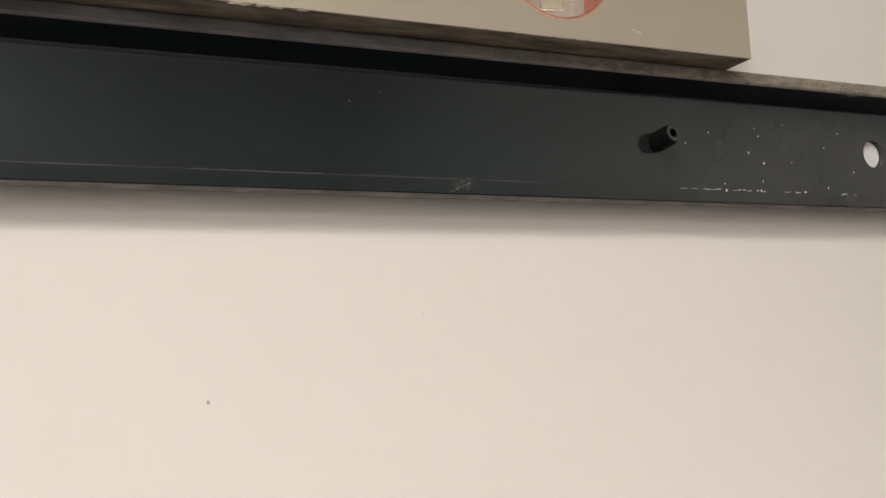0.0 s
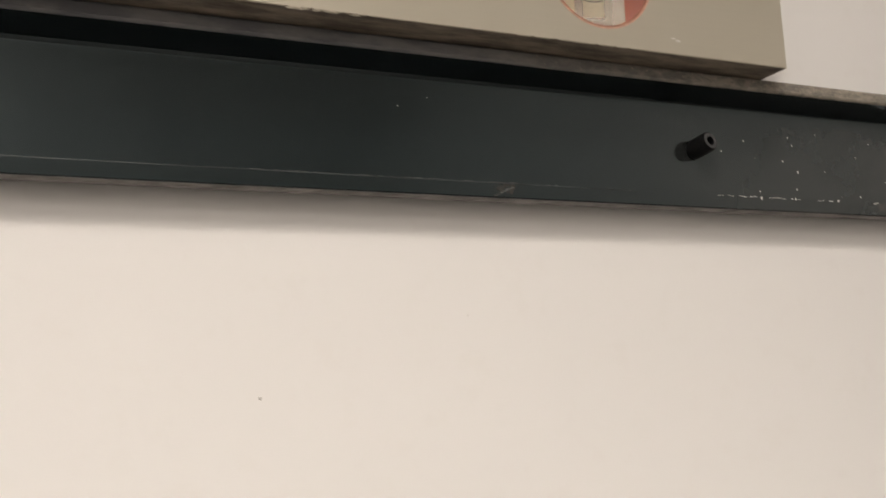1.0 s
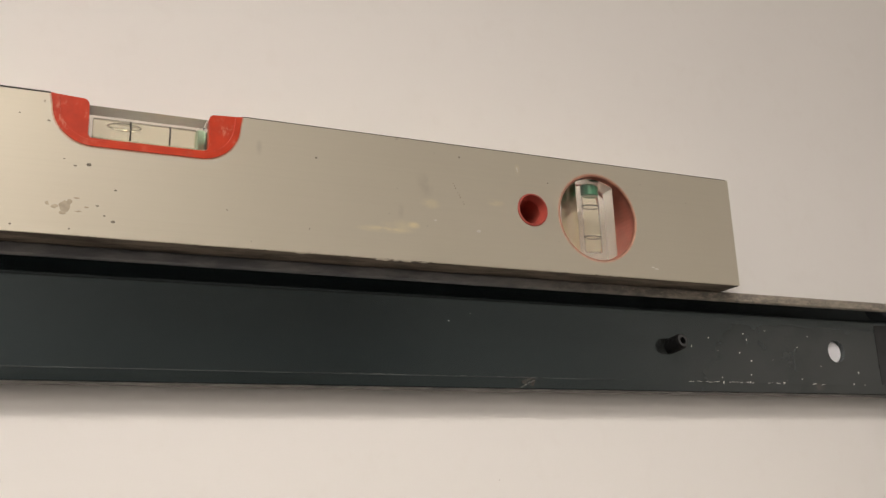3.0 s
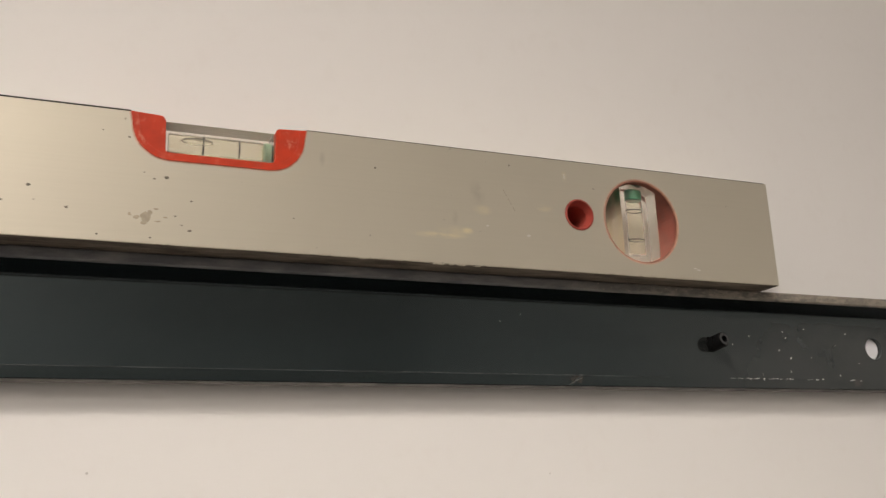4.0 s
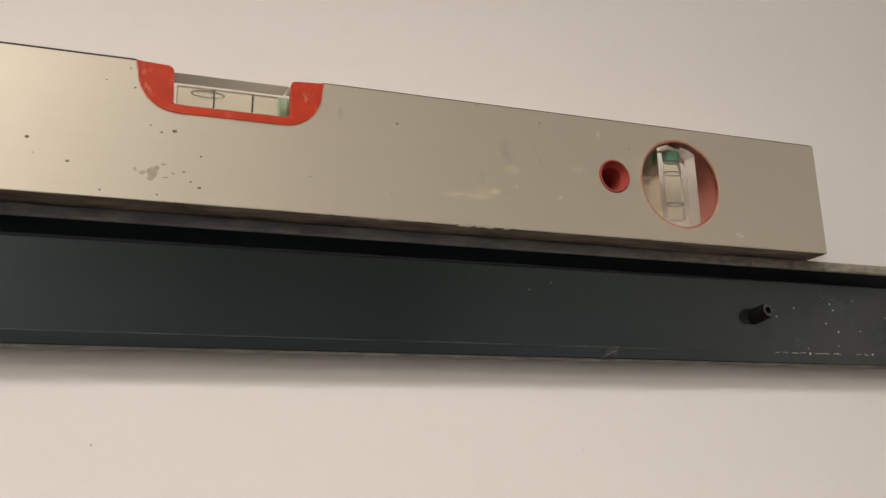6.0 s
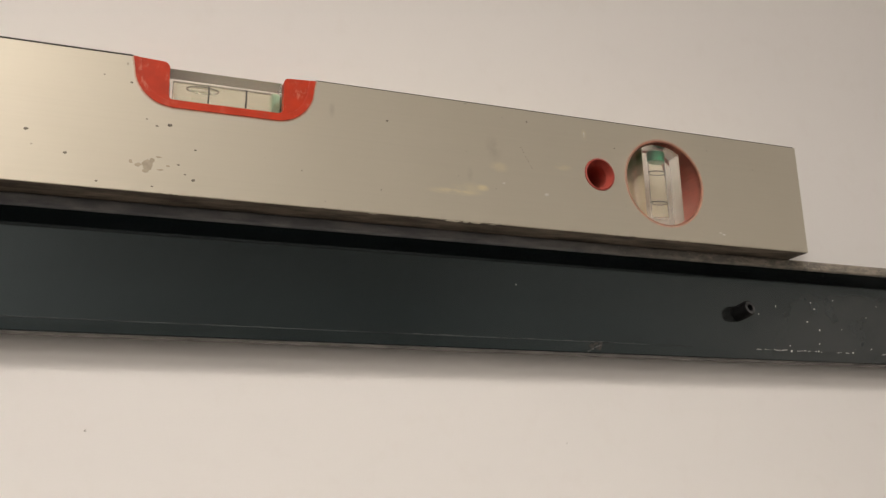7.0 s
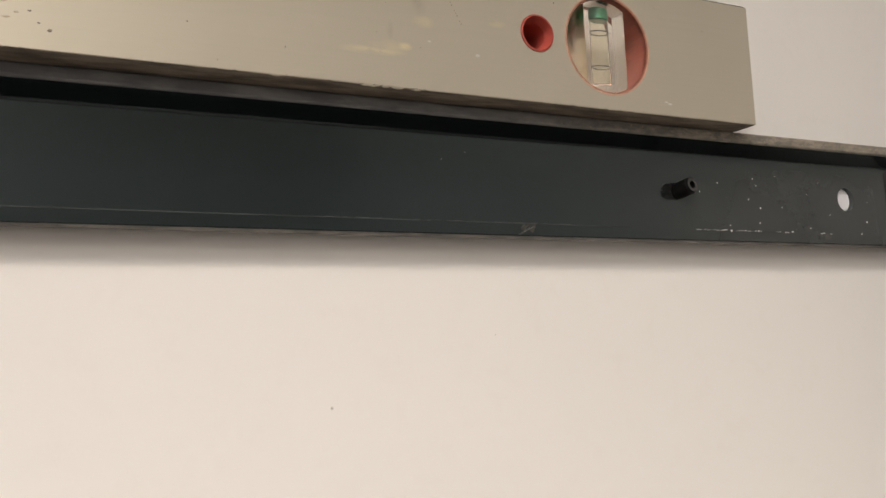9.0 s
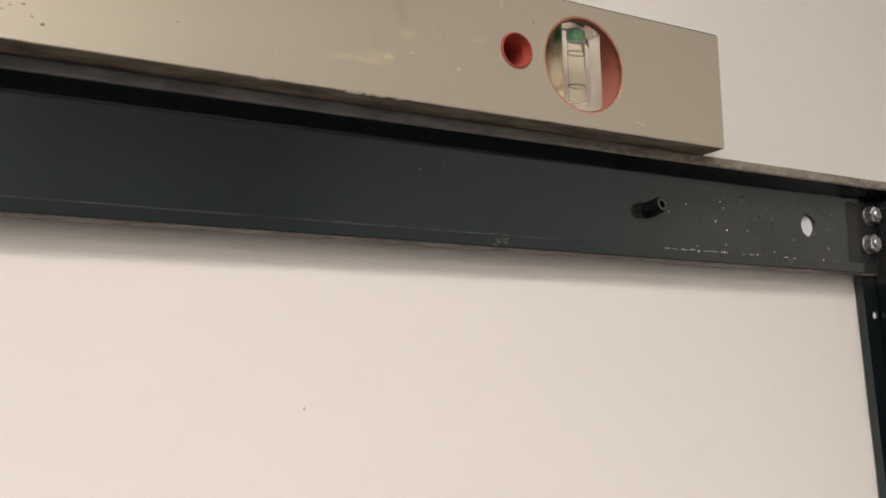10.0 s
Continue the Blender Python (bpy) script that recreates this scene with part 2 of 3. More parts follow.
SCRAPE_AND_HIGHLIGHT = plain("pale_scrape_and_highlight", (0.10, 0.10, 0.095), 0.6)
GRIT = plain("mortar_crumbs", (0.46, 0.40, 0.31), 0.8, 0.0, 0.5, 900)
HOLE_WHITE = plain("hole_white", (0.78, 0.79, 0.82), 0.4, 0.0, 0.95)
CHIP = plain("bright_chipped_metal", (0.62, 0.57, 0.47), 0.45, 0.5, 0.8, 400)
BLOT = plain("bare_metal_blot", (0.42, 0.36, 0.265), 0.55, 0.2, 0.8, 300)
EDGE_SHADE = plain("edge_shade", (0.035, 0.032, 0.028), 0.7, 0.0, 0.5, 500)
DIRT = plain("dark_dirt", (0.20, 0.175, 0.135), 0.8, 0.0, 0.5, 900)
FLECK = plain("grey_wall_dirt", (0.60, 0.57, 0.53), 0.8)


# ---- mesh helpers ----
def solid(bm, name, material, smooth=False):
    bmesh.ops.recalc_face_normals(bm, faces=bm.faces[:])
    mesh = bpy.data.meshes.new(name)
    for f in bm.faces:
        f.smooth = smooth
    bm.to_mesh(mesh)
    bm.free()
    mesh.materials.append(material)
    return mesh


def part(name, bm, material, parent, label="", smooth=False):
    ob = new(name, solid(bm, name, material, smooth))
    ob.parent = parent
    if label:
        tagged(ob, label)
    return ob


def thing(name, label, category, group="", kind=""):
    return tagged(new(name), label, category, group, kind)


def add_box(bm, lo, hi, bevel=0.0, segments=2):
    made = bmesh.ops.create_cube(bm, size=1.0)["verts"]
    for v in made:
        v.co = Vector([lo[k] + (v.co[k] + 0.5) * (hi[k] - lo[k]) for k in range(3)])
    if bevel:
        edges = {e for v in made for e in v.link_edges}
        bmesh.ops.bevel(bm, geom=list(edges), offset=bevel, segments=segments, profile=0.5, affect="EDGES")
    return bm


def circle(cx, cz, r, n=64):
    return [(cx + r * math.cos(2 * math.pi * k / n), cz + r * math.sin(2 * math.pi * k / n)) for k in range(n)]


def arc(cx, cz, r, a, b, n=10):
    return [(cx + r * math.cos(radians(a + (b - a) * k / n)), cz + r * math.sin(radians(a + (b - a) * k / n))) for k in range(n + 1)]


def add_plate(bm, outer, holes, y0, y1):
    """A plate parallel to the wall, from y0 to y1, with an outline and holes given in x, z."""
    for loop_set in ((y0,), (y1,)):
        edges = []
        for loop in (outer, *holes):
            vs = [bm.verts.new((x, loop_set[0], z)) for x, z in loop]
            edges += [bm.edges.new((vs[k], vs[(k + 1) % len(vs)])) for k in range(len(vs))]
        bmesh.ops.triangle_fill(bm, use_beauty=True, use_dissolve=False, edges=edges)
    for loop in (outer, *holes):
        a = [bm.verts.new((x, y0, z)) for x, z in loop]
        b = [bm.verts.new((x, y1, z)) for x, z in loop]
        for k in range(len(a)):
            j = (k + 1) % len(a)
            bm.faces.new((a[k], a[j], b[j], b[k]))
    bmesh.ops.remove_doubles(bm, verts=bm.verts[:], dist=1e-6)
    return bm


def add_prism(bm, profile, x0, x1):
    """A bar along x with a profile given in y, z."""
    a = [bm.verts.new((x0, y, z)) for y, z in profile]
    b = [bm.verts.new((x1, y, z)) for y, z in profile]
    for k in range(len(a)):
        j = (k + 1) % len(a)
        bm.faces.new((a[k], a[j], b[j], b[k]))
    bm.faces.new(a[::-1]), bm.faces.new(b)
    return bm


def add_turned(bm, m, profile, n=32, closed=False):
    """A turned body: profile of (radius, height) along m's z axis."""
    rings = []
    for r, h in profile:
        rings.append([bm.verts.new(m @ Vector((r * math.cos(2 * math.pi * k / n), r * math.sin(2 * math.pi * k / n), h))) for k in range(n)])
    pairs = list(zip(rings, rings[1:])) + ([(rings[-1], rings[0])] if closed else [])
    for a, b in pairs:
        for k in range(n):
            bm.faces.new((a[k], a[(k + 1) % n], b[(k + 1) % n], b[k]))
    if not closed:
        bm.faces.new(rings[0][::-1]), bm.faces.new(rings[-1])
    return bm


def add_blob(bm, centre, radii, rng, n=7):
    """A low lumpy fleck standing off a surface that faces -y."""
    top = bm.verts.new((centre[0], centre[1] - radii[1], centre[2]))
    ring = [bm.verts.new((centre[0] + radii[0] * rng.uniform(0.6, 1.2) * math.cos(2 * math.pi * k / n), centre[1],
                          centre[2] + radii[2] * rng.uniform(0.6, 1.2) * math.sin(2 * math.pi * k / n))) for k in range(n)]
    for k in range(n):
        bm.faces.new((top, ring[k], ring[(k + 1) % n]))
    return bm


def along(start, end):
    """A pose at start whose z axis runs to end."""
    a, b = Vector(start), Vector(end)
    return Matrix.Translation(a) @ (b - a).to_track_quat("Z", "Y").to_matrix().to_4x4()


TOWARDS = Matrix.Rotation(radians(90), 4, "X")   # z axis turned to -y, out of the wall


# ---- the room ----
def setting(name, lo, hi, material, label, category):
    return tagged(new(name, solid(add_box(bmesh.new(), lo, hi), name, material)), label, category, "", "structure")


X0, X1, Y0 = -2.9, 1.3, -3.9
back = setting("wall_north", (X0 - 0.12, WALL, FLOOR), (X1 + 0.12, WALL + 0.12, CEILING), WALL_PAINT, "smooth off-white painted plaster wall behind the steel bar", "wall")
# unseen walls, floor and ceiling, added and sized for their bounced light
setting("wall_south", (X0 - 0.12, Y0 - 0.12, FLOOR), (X1 + 0.12, Y0, CEILING), ROOM_PAINT, "unseen plain off-white painted wall, added to bounce light", "wall")
setting("wall_west", (X0 - 0.12, Y0, FLOOR), (X0, WALL, CEILING), ROOM_PAINT, "unseen plain off-white painted side wall, added to bounce light", "wall")
setting("wall_east", (X1, Y0, FLOOR), (X1 + 0.12, WALL, CEILING), ROOM_PAINT, "unseen plain off-white painted side wall, added to bounce light", "wall")
setting("floor", (X0 - 0.12, Y0 - 0.12, FLOOR - 0.1), (X1 + 0.12, WALL + 0.12, FLOOR), FLOOR_MAT, "unseen plain grey floor, added to close the room", "floor")
setting("ceiling", (X0 - 0.12, Y0 - 0.12, CEILING), (X1 + 0.12, WALL + 0.12, CEILING + 0.1), CEILING_PAINT, "unseen plain white ceiling, added to close the room", "ceiling")

rng = random.Random(4)
for x, z, r in ((-0.210, -0.125, 0.00075), (-0.355, -0.092, 0.0006), (-0.131, -0.097, 0.0003)):
    part("dirt_fleck", add_blob(bmesh.new(), (x, WALL, z), (r, 0.0004, r * 1.2), rng), FLECK, back, "tiny dark fleck on the wall paint")


# ---- the steel angle bar ----
def make_bar():
    bar = thing("steel_angle_bar", "anthracite painted steel angle bar spattered with white paint specks", "metal bar")
    r, root = 0.0020, 0.0088
    bm = bmesh.new()
    # flange, tapered towards its root, with the inner fillet and the rounded outer corner
    fillet = [(WEB - r + r * math.sin(radians(a)), -root - r + r * math.cos(radians(a))) for a in (13, 28, 44, 60, 75, 90)]
    corner = [(WEB + STEEL - 0.002 + 0.002 * math.cos(radians(a)), -0.002 + 0.002 * math.sin(radians(a))) for a in (0, 30, 60, 90)]
    add_prism(bm, [(EDGE + 0.0012, -FLANGE), *fillet, (WEB + STEEL, -root - r), *corner, (EDGE + 0.0012, 0)], BAR_L, BAR_R)
    # web with its bolt hole
    low = TOE + 0.0065
    add_plate(bm, [(BAR_L, -root - r), (BAR_R, -root - r), (BAR_R, low), (BAR_L, low)], [circle(HOLE_X, HOLE_Z, HOLE_R, 40)], WEB, WEB + STEEL)
    # tapered, rounded toe
    toe = [(WEB, low), (WEB + 0.0001, low - 0.0012), (WEB + 0.0003, low - 0.0030), (WEB + 0.0006, TOE + 0.0014), (WEB + 0.0014, TOE + 0.0004), (WEB + 0.0022, TOE), (WEB + STEEL, TOE), (WEB + STEEL, low)]
    add_prism(bm, toe, BAR_L, BAR_R)
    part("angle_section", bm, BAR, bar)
    # the rolled line above the toe, its highlight painted as a pale strip
    ridge = [(WEB - 0.00002, low + 0.00018), (WEB - 0.00007, low), (WEB - 0.00002, low - 0.0002), (WEB + 0.0010, low)]
    part("toe_line", add_prism(bmesh.new(), ridge, BAR_L, -0.06), CREASE_HIGHLIGHT, bar, "faint pale line painting the highlight above the toe")
    # the rim under that line, painted paler for the wall it reflects
    under = [(WEB + 0.00085, TOE + 0.0009), (WEB + 0.0013, TOE + 0.0003), (WEB + 0.0021, TOE - 0.0001), (WEB + STEEL, TOE - 0.0001), (WEB + STEEL, TOE + 0.0009)]
    part("toe_rim", add_prism(bmesh.new(), under, BAR_L, BAR_R - 0.0002), RIM_REFLECTION, bar, "lower rim with the wall's reflection put into its colour")
    # the dusty sawn front edge of the flange
    edge = [(EDGE + 0.0012, 0), (EDGE + 0.0006, -0.0002), (EDGE, -0.0010), (EDGE, -FLANGE + 0.001), (EDGE + 0.0005, -FLANGE + 0.0002), (EDGE + 0.0012, -FLANGE)]
    part("flange_edge", add_prism(bmesh.new(), edge, BAR_L, BAR_R), DUST, bar, "dusty scratched front edge of the flange")

    rng = random.Random(21)
    bm = bmesh.new()
    for k in range(110):
        x, s = 0.15 - 0.26 * rng.random() ** 1.5, rng.uniform(0.00015, 0.0005)
        add_blob(bm, (x, EDGE + 0.00003, rng.uniform(-FLANGE + 0.001, -0.0009)), (s, 0.00035, s * rng.uniform(0.6, 1.1)), rng)
    tagged(part("mortar_grit", bm, GRIT, bar, "pale crumbs of mortar stuck to the flange edge"), kind="stuff")
    rng = random.Random(11)
    bm = bmesh.new()
    for k in range(9):
        x, z, s = rng.uniform(-0.015, 0.112), -0.012 - 0.036 * rng.random() ** 0.8, rng.choice((0.00014, 0.0002, 0.0002, 0.00026, 0.00035))
        if (x - HOLE_X) ** 2 + (z - HOLE_Z) ** 2 > 0.009 ** 2:
            add_blob(bm, (x, WEB, z), (s, 0.00015, s * rng.uniform(0.8, 1.5)), rng)
    for x, z, s in ((-0.0021, -0.0235, 8), (0.0228, -0.0202, 7), (0.0247, -0.0238, 8), (0.0187, -0.0313, 9), (0.0267, -0.0356, 10), (0.0254, -0.0435, 8), (0.0626, -0.0452, 7), (0.1080, -0.0407, 11),
                    (0.1029, -0.0475, 9), (-0.0145, -0.0286, 7), (0.039, -0.018, 5), (0.062, -0.027, 6), (0.071, -0.020, 5), (0.0051, -0.0482, 12), (0.024, -0.0478, 11), (0.0488, -0.0476, 11),
                    (-0.161, -0.021, 4), (-0.149, -0.017, 3)):
        add_blob(bm, (x, WEB, z), (s * 0.5e-4, 0.00018, s * 0.62e-4), rng)
    for a, b in ((-0.0196, 0.027), (0.038, 0.050), (0.070, 0.080)):
        x = a
        while x < b:
            s = rng.uniform(0.0004, 0.0020)
            if rng.random() < 0.65:
                add_blob(bm, (x, WEB - 0.00003, -0.0479 + rng.uniform(-2.5e-4, 2.5e-4)), (s, 0.0002, rng.uniform(0.9e-4, 2.2e-4)), rng)
            x += s * 1.5
    tagged(part("paint_spatter", bm, SPATTER, bar, "white paint spatter and specks"), kind="stuff")
    # soft highlight of the toe crease, drawn as a broken pale line
    bm = bmesh.new()
    x = -0.215
    while x < -0.096:
        s = rng.uniform(0.0010, 0.0045)
        if rng.random() < 0.85:
            add_blob(bm, (x, WEB + 0.00003, -0.0478 + rng.uniform(-1.5e-4, 1.5e-4)), (s, 0.0001, rng.uniform(0.8e-4, 2.2e-4)), rng)
        x += s * 1.3
    for k in range(9):   # slanting scrape across the toe
        add_blob(bm, (-0.1225 + 0.0009 * k, WEB + 0.0004 - 0.00004 * k, -0.0527 + 0.00042 * k + rng.uniform(-1e-4, 1e-4)), (0.0008, 0.0002, 0.00035 * rng.uniform(0.5, 1.2)), rng)
    tagged(part("toe_highlight_and_scrape", bm, SCRAPE_AND_HIGHLIGHT, bar, "painted highlight along the toe crease, with a pale slanting scrape"), kind="stuff")
    # white disc set in the fixing hole so that it reads white
    plug = add_turned(bmesh.new(), Matrix.Translation((HOLE_X, WEB + STEEL, HOLE_Z)) @ TOWARDS, [(HOLE_R, 0), (HOLE_R, 0.0018), (HOLE_R - 0.0006, 0.0023)], 32)
    part("hole_disc", plug, HOLE_WHITE, bar, "white disc set in the fixing hole")
    # thin sheet that darkens the web at the joint to the upright
    part("joint_sheet", add_box(bmesh.new(), (0.126, WEB - 0.0003, TOE + 0.0070), (BAR_R - 0.001, WEB, -0.0112), 0.0001), JOINT_DARK, bar, "thin dark sheet over the joint to the upright")
    return bar


# ---- set screw that sticks out of the web ----
def make_set_screw():
    screw = thing("set_screw", "short black threaded set screw sticking out of the bar", "screw")
    base, end = Vector((-0.0292, WEB + 0.0005, -0.0294)), Vector((-0.0277, WEB - 0.0095, -0.0275))
    m, length = along(base, end), (end - base).length
    profile, h = [(0.0039, 0.0)], 0.0006
    while h < length - 0.0012:
        profile += [(0.00405, h), (0.0042, h + 0.0003), (0.0042, h + 0.0005), (0.00405, h + 0.0008)]
        h += 0.0010
    profile += [(0.0041, length - 0.0010), (0.0036, length)]
    # socket sunk into the end
    profile += [(0.0019, length), (0.0017, length - 0.0035)]
    part("threaded_shank", add_turned(bmesh.new(), m, profile, 24), BLACK_STEEL, screw)
    # glint on the screw's end, painted as a paler ring
    rim = [(0.0034, length - 0.0001), (0.0034, length + 0.0001), (0.0020, length + 0.0001), (0.0020, length - 0.0001)]
    part("socket_rim", add_turned(bmesh.new(), m, rim, 24, True), SOCKET_GLINT, screw, "rim round the socket, its glint put into the colour")
    return screw


# ---- zinc bolt with washer, nut and thread end ----
def make_bolt():
    bolt = thing("hex_bolt", "shiny zinc-plated hex nut and bolt end at the joint", "bolt", "bolts of the joint")
    part("washer", add_turned(bmesh.new(), TOWARDS, [(0.0080, 0.0), (0.0082, 0.0004), (0.0082, 0.0012), (0.0078, 0.0016)], 36), ZINC, bolt)
    bm = bmesh.new()
    add_turned(bm, TOWARDS @ Matrix.Translation((0, 0, 0.0016)), [(0.0070, 0.0), (0.0075, 0.0006), (0.0075, 0.0056), (0.0066, 0.0064)], 6)
    part("hex_nut", bm, ZINC, bolt)
    profile, h = [], 0.0070
    while h < 0.0088:
        profile += [(0.0036, h), (0.0040, h + 0.0004), (0.0040, h + 0.0006), (0.0036, h + 0.0010)]
        h += 0.00125
    part("thread_end", add_turned(bmesh.new(), TOWARDS, profile + [(0.0030, h + 0.0003)], 20), ZINC, bolt)
    return bolt


# ---- upright of the frame ----
def make_upright():
    post = thing("steel_upright", "dark anthracite painted steel angle upright below the bar end", "metal post")
    y0, x0 = WEB + STEEL + 0.0003, 0.1425
    outline = [(x0, FLOOR), (x0 + 0.018, FLOOR), (x0 + 0.018, -0.0025), (x0, -0.0025)]
    holes = [circle(x0 + 0.0085, z, 0.0024, 28) for z in (-0.0785,)]
    bm = add_plate(bmesh.new(), outline, holes, y0, y0 + STEEL)
    part("wall_side", bm, BAR, post)
    for x, z in ((x0 + 0.0085, -0.0785),):
        m = Matrix.Translation((x, y0 + STEEL - 0.0005, z)) @ TOWARDS
        part("hole_disc", add_turned(bmesh.new(), m, [(0.0024, 0), (0.0024, 0.0030), (0.0021, 0.0034)], 24), HOLE_WHITE, post, "white disc set in the upright's hole")
    post.matrix_world = Matrix.Translation((x0, 0, -0.055)) @ Matrix.Rotation(radians(-3.0), 4, "Y") @ Matrix.Translation((-x0, 0, 0.055))
    part("front_side", add_box(bmesh.new(), (x0 + 0.0131, y0 - 0.018, FLOOR), (x0 + 0.018, y0 - 0.0002, -0.0025), 0.0008), BAR, post)
    return post


# ---- the spirit level ----
def make_level():
    level = thing("spirit_level", "worn grey aluminium spirit level, orange vial housings, on steel bar", "spirit level")
    left, top = -LEVEL_LENGTH, LEVEL_H
    hx, hz, hr = -0.0875, 0.0305, 0.0232          # round plumb vial
    sx0, sx1, sz = -0.3472, -0.2698, 0.0388       # vial slot in the upper edge
    gx, gz, gr = -0.1255, 0.0310, 0.0084          # hanging hole

    def slot(grow):
        a, b, z, r = sx0 - grow, sx1 + grow, sz - grow, 0.0165
        return [(a, top), *arc(a + r + 0.001, z + r, r, 180, 270, 12), *arc(b - r - 0.001, z + r, r, 270, 360, 12), (b, top)]

    sole_z = 0.0003
    outline = [(left, sole_z), (0, sole_z), (0, top - 0.0004), (-0.0001, top - 0.0001), (-0.0004, top), *slot(0.0)[::-1], (left, top)]
    body = part("body", add_plate(bmesh.new(), outline, [circle(hx, hz, hr), circle(gx, gz, gr, 48)], 0, LEVEL_D), LEVEL, level)
    bevel = body.modifiers.new("worn_edges", "BEVEL")
    bevel.width, bevel.segments, bevel.limit_method, bevel.angle_limit = 0.00045, 2, "ANGLE", radians(50)
    part("sole", add_box(bmesh.new(), (left, 0.0007, 0), (-0.0007, LEVEL_D - 0.0007, sole_z + 0.0003), 0.0001), SOLE, level, "dirty worn milled underside")

    # thin dark strips that paint the shade along the upper edge
    for x0, x1, h in ((left, sx0 - 0.0004, 0.0006), (sx1 + 0.0004, -0.0016, 0.00018)):
        part("edge_line", add_box(bmesh.new(), (x0, -0.00012, top - h), (x1, 0.0012, top + 0.00012), 0.00004), EDGE_SHADE, level, "shade of the upper edge, put in as a dark line")

    # slot housing with its two raised cheeks
    wx0, wx1, wz = -0.3325, -0.2838, 0.0422
    cheek = slot(-0.0001)
    cheek[0], cheek[-1] = (sx0 + 0.0003, top - 0.0002), (sx1 - 0.0003, top - 0.0002)
    lip = slot(0.0004)
    lip[0], lip[-1] = (sx0 - 0.0003, top - 0.0002), (sx1 + 0.0003, top - 0.0002)
    window = [*arc(wx1 + 0.0022, top - 0.0030, 0.0022, 90, 180, 6), *arc(wx1 - 0.0024, wz + 0.0024, 0.0024, 0, -90, 6), *arc(wx0 + 0.0020, wz + 0.0020, 0.0020, 270, 180, 6),
              *arc(wx0 - 0.0028, top - 0.0036, 0.0028, 0, 80, 6)]
    inset = 0.0027
    inner = [(sx0 + inset, top - 0.0006), *arc(sx0 + 0.0175, sz + 0.0165, 0.0141, 180, 270, 12), *arc(sx1 - 0.0175, sz + 0.0165, 0.0141, 270, 360, 12), (sx1 - inset, top - 0.0006)]
    housing = part("vial_housing", add_plate(bmesh.new(), cheek + window, [], 0.00015, LEVEL_D + 0.0003), ORANGE, level, "scuffed orange plastic vial housing")
    band = part("housing_rim", add_plate(bmesh.new(), lip + inner[::-1], [], -0.00045, -0.00004), WORN_ORANGE, housing, "raised rim of the housing")
    wear = slot(0.0009)
    wear[0], wear[-1] = (sx0 - 0.0009, top - 0.0009), (sx1 + 0.0009, top - 0.0009)
    part("slot_edge", add_plate(bmesh.new(), wear + lip[::-1], [], -0.00008, 0.0001), WORN_EDGE, housing, "pale worn edge round the housing")
    for ob in (housing, band):
        rim = ob.modifiers.new("soft_edges", "BEVEL")
        rim.width, rim.segments, rim.limit_method, rim.angle_limit = (0.0005 if ob is housing else 0.00018), 3, "ANGLE", radians(50)

    def vial(block, m, length, radius, rings, plug, plug_material, bubble=None, front_only=False):
        holder = part("vial_block", block, AGED_ACRYLIC if front_only else ACRYLIC, level, "clear acrylic vial block")
        holder.visible_shadow = False
        holder.data.materials.append(DULL_TOP_ACRYLIC if front_only else FROSTED)   # dull sawn sides
        for p in holder.data.polygons:
            p.material_index = 1 if (p.normal.z if front_only else abs(p.normal.x)) > 0.95 else 0
        fluid = part("fluid", add_turned(bmesh.new(), m, [(radius - 0.0004, 0), (radius, 0.0004), (radius, length - 0.0004), (radius - 0.0004, length)], 36), FLUID, holder, "clear vial fluid", True)
        fluid.visible_shadow = False
        thick = 0.00036 if front_only else 0.0003
        for h in rings:
            ring = add_turned(bmesh.new(), m @ Matrix.Translation((0, 0, h)), [(radius + 0.0003, -thick), (radius + 0.0003, thick), (radius + 0.00008, thick), (radius + 0.00008, -thick)], 40, True)
            if front_only:
                bmesh.ops.delete(ring, geom=[f for f in ring.faces if f.calc_center_median().y > cy - 0.45 * radius], context="FACES")
            part("ring_mark", ring, INK, holder, "black ring mark")
        part("end_plug", add_turned(bmesh.new(), m @ Matrix.Translation((0, 0, plug[0])), [(radius - 0.0003, 0), (radius + 0.0002, 0.0003), (radius + 0.0002, plug[1] - 0.0006), (radius - 0.0008, plug[1])], 32),
             plug_material, holder, "green end plug of the vial")
        if not bubble:
            return
        bm = bmesh.new()
        bmesh.ops.create_uvsphere(bm, u_segments=24, v_segments=14, radius=1.0)
        bm.transform(Matrix.LocRotScale(bubble[0], None, bubble[1]))
        air = part("bubble", bm, BUBBLE, holder, "air bubble", True)
        air.visible_shadow = False

    cy = LEVEL_D / 2
    block = add_box(bmesh.new(), (wx0 + 0.0001, 0.0030, wz + 0.0001), (wx1 - 0.0001, LEVEL_D - 0.0030, 0.0578), 0.0004)
    m = along((wx0 + 0.0020, cy, 0.0497), (wx1, cy, 0.0497))
    vial(block, m, 0.0425, 0.0046, (0.0150, 0.0312), (0.0428, 0.0036), PALE_GREEN, ((-0.3178, cy, 0.0518), (0.0072, 0.0026, 0.0019)), True)

    # strip added below the block so that its inner reflections turn grey
    part("reflection_strip", add_box(bmesh.new(), (wx0 + 0.0003, 0.0010, wz - 0.0004), (wx1 - 0.0003, LEVEL_D - 0.0010, wz + 0.00006), 0.0001), GREY_STRIP, housing, "grey strip added under the vial block to grey its reflections")

